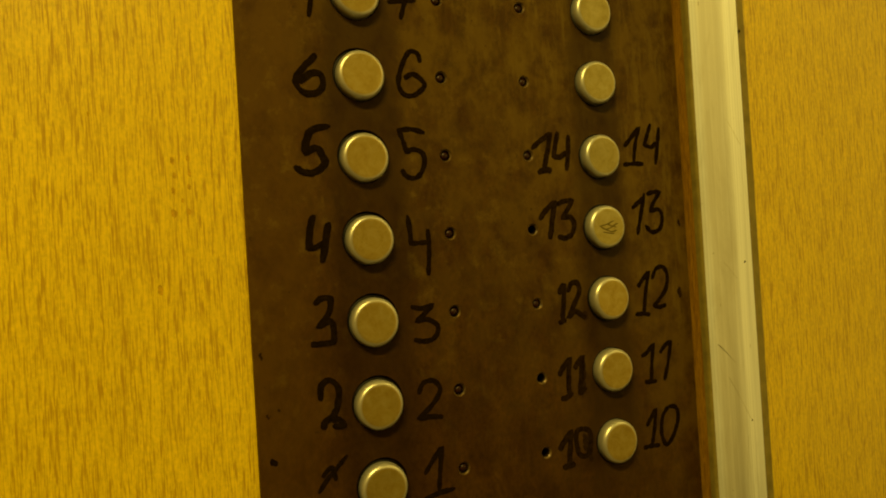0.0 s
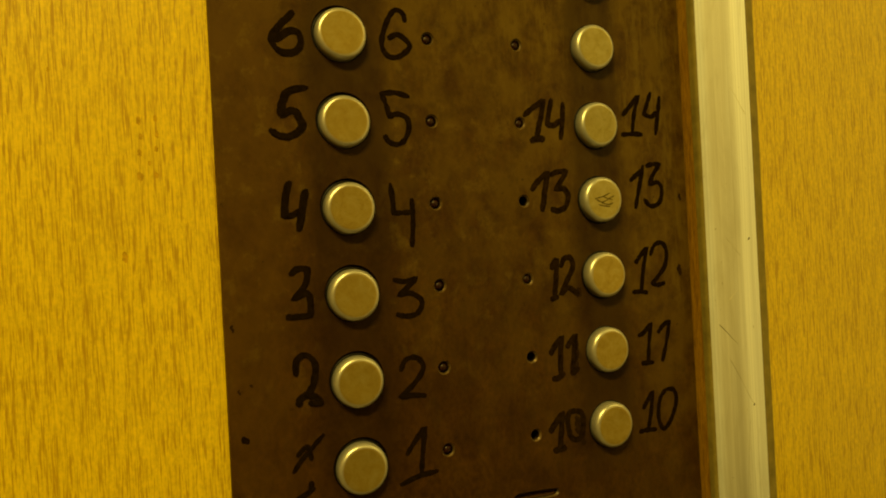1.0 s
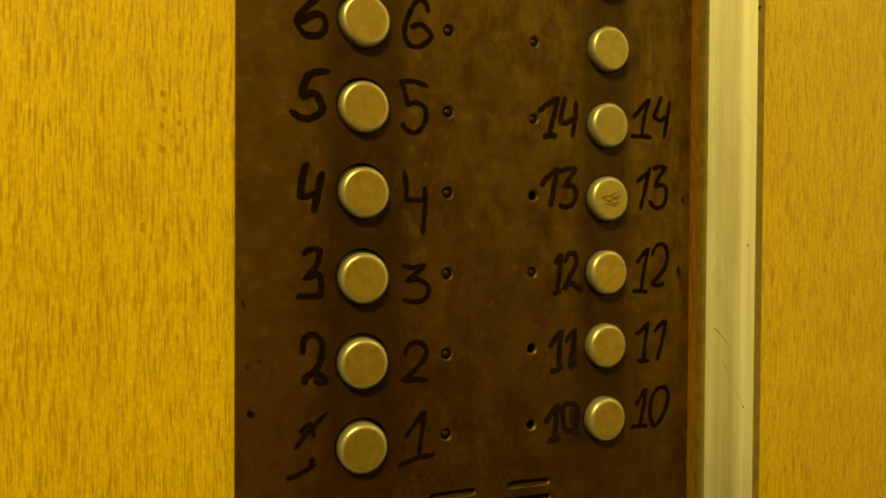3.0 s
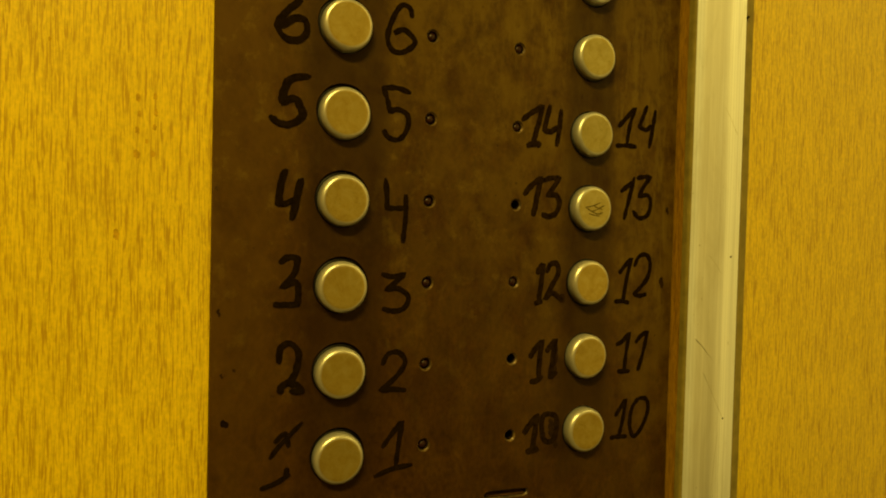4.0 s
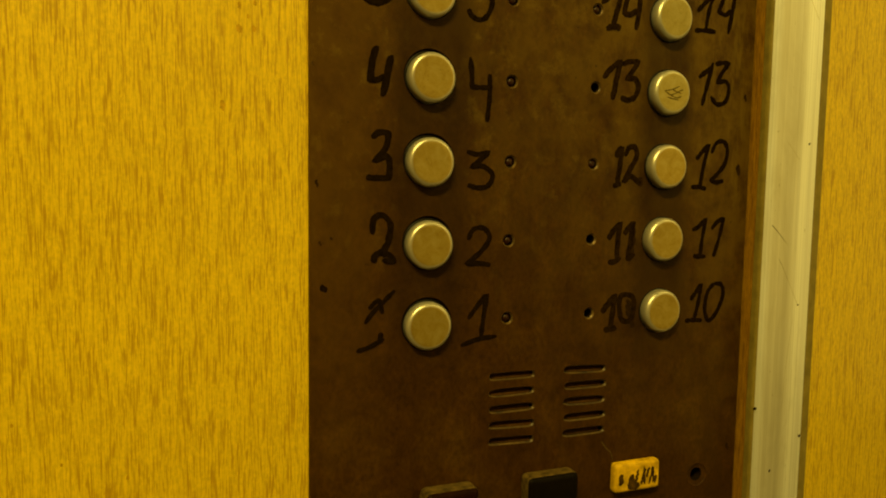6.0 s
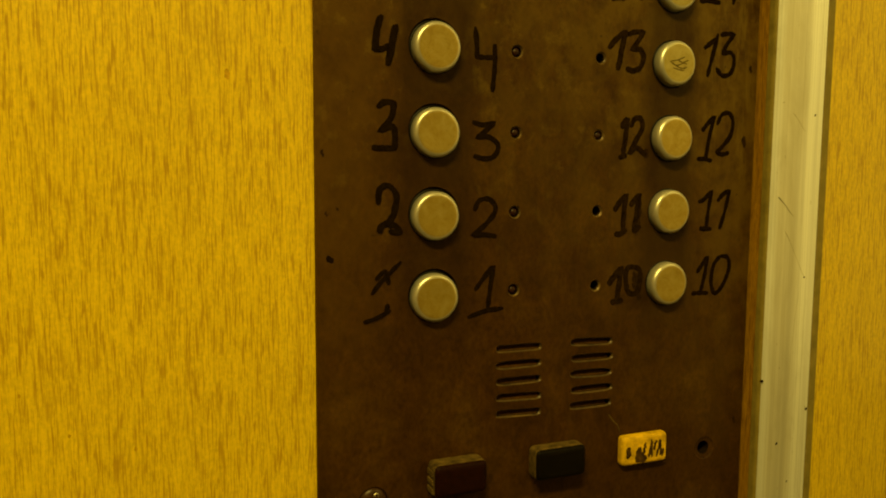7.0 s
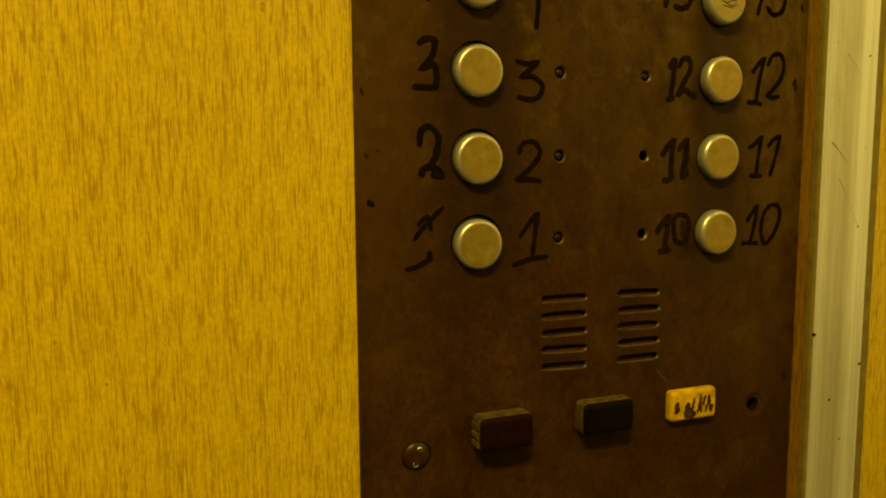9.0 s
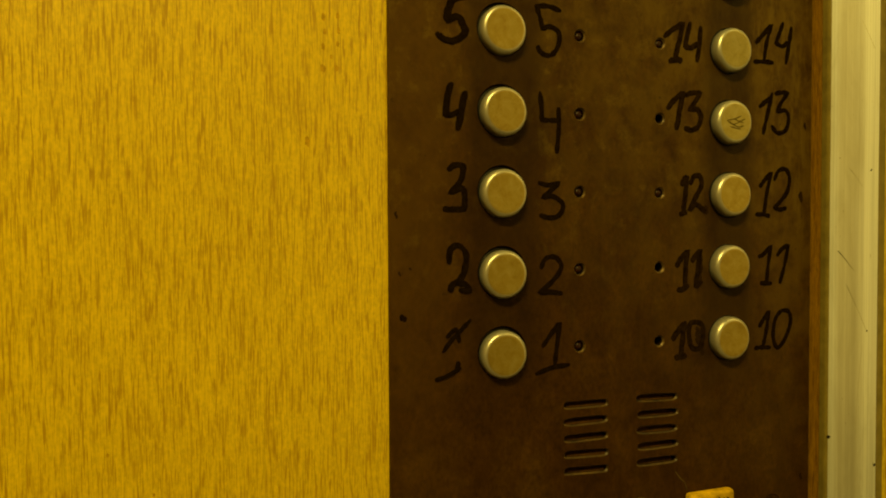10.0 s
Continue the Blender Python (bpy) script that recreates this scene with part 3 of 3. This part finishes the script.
write("4", 112.7, 149.6, 27.5, 24.6, 0.08, -0.04, "2329 2022 1715/1715 2213 2616/2926 2715 2401", width=2.35)
write("1", 113.5, 113.8, 21.8, 24.4, 0.04, -0.04, "0119 0622 1326/1429 0915 0401", width=2.35)
write("3", 113.5, 113.8, 21.8, 24.4, 0.04, -0.04, "1628 2229 2929/2929 2222 1816/1816 2617 2912 2604 1802 1207", width=2.35)
write("1", 113.3, 73.1, 25.1, 27.4, 0.00, -0.04, "0418 0822 1427/1427 1015 0702/0002 0602 1201", width=2.35)
write("2", 113.3, 73.1, 25.1, 27.4, 0.00, -0.04, "1622 2028 2629 2924 2716 2110 1606/1606 2005 2606", width=2.35)
write("1", 114.1, 35.9, 22.9, 23.9, -0.04, -0.04, "0120 0622 1328/1328 1015 0802/0202 0602 1302", width=2.35)
write("1", 114.1, 35.9, 22.9, 23.9, -0.04, -0.04, "1821 2326 2929/2929 2515 2002", width=2.35)
write("1", 113.9, 2.3, 26.4, 23.4, -0.08, -0.04, "0416 0822 1228/1228 1015 0703/0001 0602 1302", width=2.35)
write("0", 113.9, 2.3, 26.4, 23.4, -0.08, -0.04, "2229 1722 1510 1802 2408 2920 2828 2229", width=2.35)
write("1", 55.7, 145.7, 27.2, 22.2, 0.09, -0.03, "0419 1024 1728/1728 1415 1103/0702 1203 1602", **FADED)
write("4", 55.7, 145.7, 27.2, 22.2, 0.09, -0.03, "2229 2021 1812/1812 2211 2714/2926 2814 2601", **FADED)
write("1", 57.9, 112.5, 22.9, 21.6, 0.05, -0.03, "0116 0622 1428/1428 1115 0801", **FADED)
write("3", 57.9, 112.5, 22.9, 21.6, 0.05, -0.03, "1626 2228 2928/2928 2421 2016/2016 2616 2910 2603 2001 1503", **FADED)
write("1", 63.5, 71.3, 18.2, 22.4, 0.00, -0.03, "0321 0626 0928/0928 0715 0403/0001 0402 0803", **FADED)
write("2", 63.5, 71.3, 18.2, 22.4, 0.00, -0.03, "1222 1628 2228 2422 1814 1004/1004 1808 2803", **FADED)
write("1", 61.1, 34.8, 17.6, 22.6, -0.05, -0.03, "0116 0622 1428/1428 1115 1003/0100 0801 1404", **FADED)
write("1", 61.1, 34.8, 17.6, 22.6, -0.05, -0.03, "1820 2224 2829/2829 2515 2204/2003 2404 2907", **FADED)
write("1", 60.2, 0.3, 22.8, 21.6, -0.08, -0.03, "0214 0619 1327/1327 1114 0902/0401 0902 1403", **FADED)
write("0", 60.2, 0.3, 22.8, 21.6, -0.08, -0.03, "2428 1826 1715 2008 2609 2918 2826 2328", **FADED)

# Scratches across the cap of the button by the thirteens.
for a, b, c in (((-5.4, 0.4), (-2.0, -1.3), (1.2, -0.6)), ((1.2, -0.6), (3.0, 0.5), (5.6, 1.5)), ((-5.4, 0.4), (-1.2, 1.2), (3.2, 2.9)), ((-2.2, -1.4), (1.6, -2.6), (4.8, -1.9)), ((-0.6, 1.2), (1.4, 0.4), (4.6, -0.4)), ((-3.6, -2.6), (-0.4, -3.2), (3.0, -3.6))):
    bm = bmesh.new()
    stroke(bm, curve([(x / 1000, z / 1000) for x, z in (a, b, c)]), 0.00055, random.Random(3), -0.00436)
    part("scratch", bm, SCORED, buttons["right", 4], "dark scratch across the cap")

# Ink rubbed sideways beside the second column of buttons.
for x, z, w, h in ((71.0, 64.0, 3.2, 3.6), (67.6, 36.0, 3.4, 15.0), (69.2, -2.0, 2.6, 13.0), (66.6, 1.5, 2.4, 9.0)):
    bm = bmesh.new()
    stroke(bm, [Vector(((x + 0.5 * math.sin(1.7 * k)) / 1000, ROW + (z + h * (k / 11 - 0.5)) / 1000)) for k in range(12)], w / 1000, random.Random(int(x * 10)), -0.00005)
    part("ink_smudge", bm, SMEAR, panel, "smeared marker ink on the steel")

# A curved scratch below the slots.
bm = bmesh.new()
stroke(bm, curve([(0.0536, ROW - 0.0650), (0.0568, ROW - 0.0690), (0.0592, ROW - 0.0712), (0.0606, ROW - 0.0752)]), 0.0005, random.Random(5), -0.00006)
part("scratch", bm, GREASE, panel, "thin bare scratch in the paint")

# Old stains by the plate's edges.
for x, z, w, h in ((-86.0, 17.0, 2.8, 2.4), (131.8, 71.0, 2.4, 5.6), (-88.8, 61.0, 1.1, 3.0), (-87.4, 36.0, 0.9, 2.0), (-82.6, 38.0, 0.9, 1.0), (134.2, 108.0, 1.4, 3.4), (133.2, -77.0, 1.6, 3.6)):
    bm = bmesh.new()
    stroke(bm, [Vector(((x + 0.4 * math.sin(k)) / 1000, ROW + (z + h * (k / 7 - 0.5)) / 1000)) for k in range(8)], w / 1000, random.Random(int(x * 10)), -0.00006)
    part("stain", bm, STAIN if w > 2.5 else SMEAR, panel, "dark stain on the steel")

# ---- keys, screw and cavity below the slots ----


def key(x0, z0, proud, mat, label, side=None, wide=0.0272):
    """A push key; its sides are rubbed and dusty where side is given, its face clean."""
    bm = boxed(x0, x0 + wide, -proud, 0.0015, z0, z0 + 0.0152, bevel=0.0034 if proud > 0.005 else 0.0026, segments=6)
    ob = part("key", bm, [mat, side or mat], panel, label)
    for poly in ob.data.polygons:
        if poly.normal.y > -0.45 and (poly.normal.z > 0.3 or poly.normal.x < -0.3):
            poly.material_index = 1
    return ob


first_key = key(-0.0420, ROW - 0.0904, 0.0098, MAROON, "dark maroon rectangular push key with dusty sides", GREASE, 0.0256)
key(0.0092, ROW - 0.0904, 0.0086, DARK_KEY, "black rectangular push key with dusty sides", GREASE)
for z in (0.0028, 0.0068, 0.0108):
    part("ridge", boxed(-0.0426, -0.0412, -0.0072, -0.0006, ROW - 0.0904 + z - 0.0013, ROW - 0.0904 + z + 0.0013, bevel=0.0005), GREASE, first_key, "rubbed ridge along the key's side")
yellow_key = key(0.0597, ROW - 0.0917, 0.0042, YELLOW, "yellow rectangular key with rubbed black marks")
# The worn print on the yellow key: rubbed black bars.
for x, w, h, tilt, low in ((0.0034, 0.0013, 0.0058, 0.05, 0.0042), (0.0046, 0.0010, 0.0030, -0.30, 0.0054), (0.0086, 0.0016, 0.0075, 0.22, 0.0018), (0.0104, 0.0022, 0.0060, -0.10, 0.0014), (0.0118, 0.0008, 0.0090, 0.20, 0.0022), (0.0128, 0.0018, 0.0034, 0.10, 0.0012), (0.0158, 0.0009, 0.0078, 0.26, 0.0034), (0.0178, 0.0007, 0.0092, -0.05, 0.0032), (0.0186, 0.0009, 0.0050, 0.34, 0.0066), (0.0204, 0.0007, 0.0088, 0.24, 0.0030), (0.0226, 0.0007, 0.0080, 0.05, 0.0036), (0.0236, 0.0009, 0.0040, 0.30, 0.0030)):
    bm, pick = bmesh.new(), random.Random(int(x * 1e5))
    base = Vector((0.0597 + x, ROW - 0.0917 + low))
    pts = [base + Vector((tilt * h * t / 8 + pick.uniform(-0.0004, 0.0004), h * t / 8)) for t in range(9)]
    stroke(bm, pts, 1.8 * w, pick, -0.0043)
    part("worn_print", bm, PRINT, yellow_key, "rubbed black bar of print")

screw = part("screw", lathe([(0.0, -0.0011), (0.0010, -0.0014), (0.0024, -0.0015), (0.0042, -0.0011), (0.0055, -0.0004), (0.0063, 0.0004), (0.0065, 0.0040), (0.0, 0.0040)], 32), STEEL, panel, "browned domed screw head", True, pose(-0.0675, 0, ROW - 0.0910))

for x, z in ((0.0010, 0.0031), (-0.0010, -0.0031)):
    part("pin_hole", lathe([(0.0, -0.0010), (0.0007, -0.0011), (0.0010, -0.0016), (0.0013, -0.0014), (0.0013, 0.0)], 14), GROOVE, screw, "worn pin hole in the screw head", at=pose(x, 0.0001, z))

# Knocks and flecks in the laminate.
for x, z, w, h, tone in ((-118.7, 142.0, 1.4, 3.0, FLECK), (-118.2, 136.0, 1.0, 2.2, FLECK), (-118.9, 130.0, 1.5, 2.6, FLECK), (-119.0, 121.0, 2.2, 2.4, FLECK), (-112.8, 143.0, 1.2, 2.2, FLECK), (-112.4, 137.0, 1.0, 2.8, FLECK), (-112.9, 131.5, 1.3, 2.0, FLECK), (-113.4, 121.5, 1.5, 2.0, FLECK), (-115.6, 126.0, 0.8, 1.6, FLECK), (-125.7, 91.0, 1.6, 4.0, FLECK), (-202.0, -30.0, 0.9, 1.2, FLECK), (-163.0, -55.0, 0.8, 1.6, FLECK), (-186.0, -47.0, 0.8, 1.1, FLECK), (-148.0, 160.0, 0.8, 1.5, FLECK)):
    bm = bmesh.new()
    stroke(bm, [Vector(((x + 0.3 * math.sin(2 * k)) / 1000, ROW + (z + h * (k / 7 - 0.5)) / 1000)) for k in range(8)], w / 1000, random.Random(int(-x * 10)), -0.00003)
    part("fleck", bm, tone, bpy.data.objects["wall_1"], "small brown knock in the laminate", at=pose(0, WALL_Y, 0))

# ---- the light fitting overhead ----
GLOW = bpy.data.materials.new("frosted_diffuser")
GLOW.use_nodes = True
g = GLOW.node_tree.nodes["Principled BSDF"]
g.inputs["Base Color"].default_value = (0.8, 0.75, 0.6, 1)
g.inputs["Emission Color"].default_value, g.inputs["Emission Strength"].default_value = (1.0, 0.752, 0.145, 1), 3.0
fitting = tagged(new("ceiling_light"), "oblong frosted ceiling light with a metal frame", "ceiling light")
fitting.location = (LIGHT_AT[0], LIGHT_AT[1], CAB_H)
part("diffuser", boxed(-0.30, 0.30, -0.09, 0.09, -0.05, -0.01, bevel=0.008), GLOW, fitting, "glowing frosted diffuser")
frame_bm = bmesh.new()
for x0, x1, y0, y1 in ((-0.325, 0.325, -0.115, -0.092), (-0.325, 0.325, 0.092, 0.115), (-0.325, -0.302, -0.092, 0.092), (0.302, 0.325, -0.092, 0.092)):
    box(frame_bm, x0, x1, y0, y1, -0.04, 0.0)
part("frame", frame_bm, ALU, fitting)
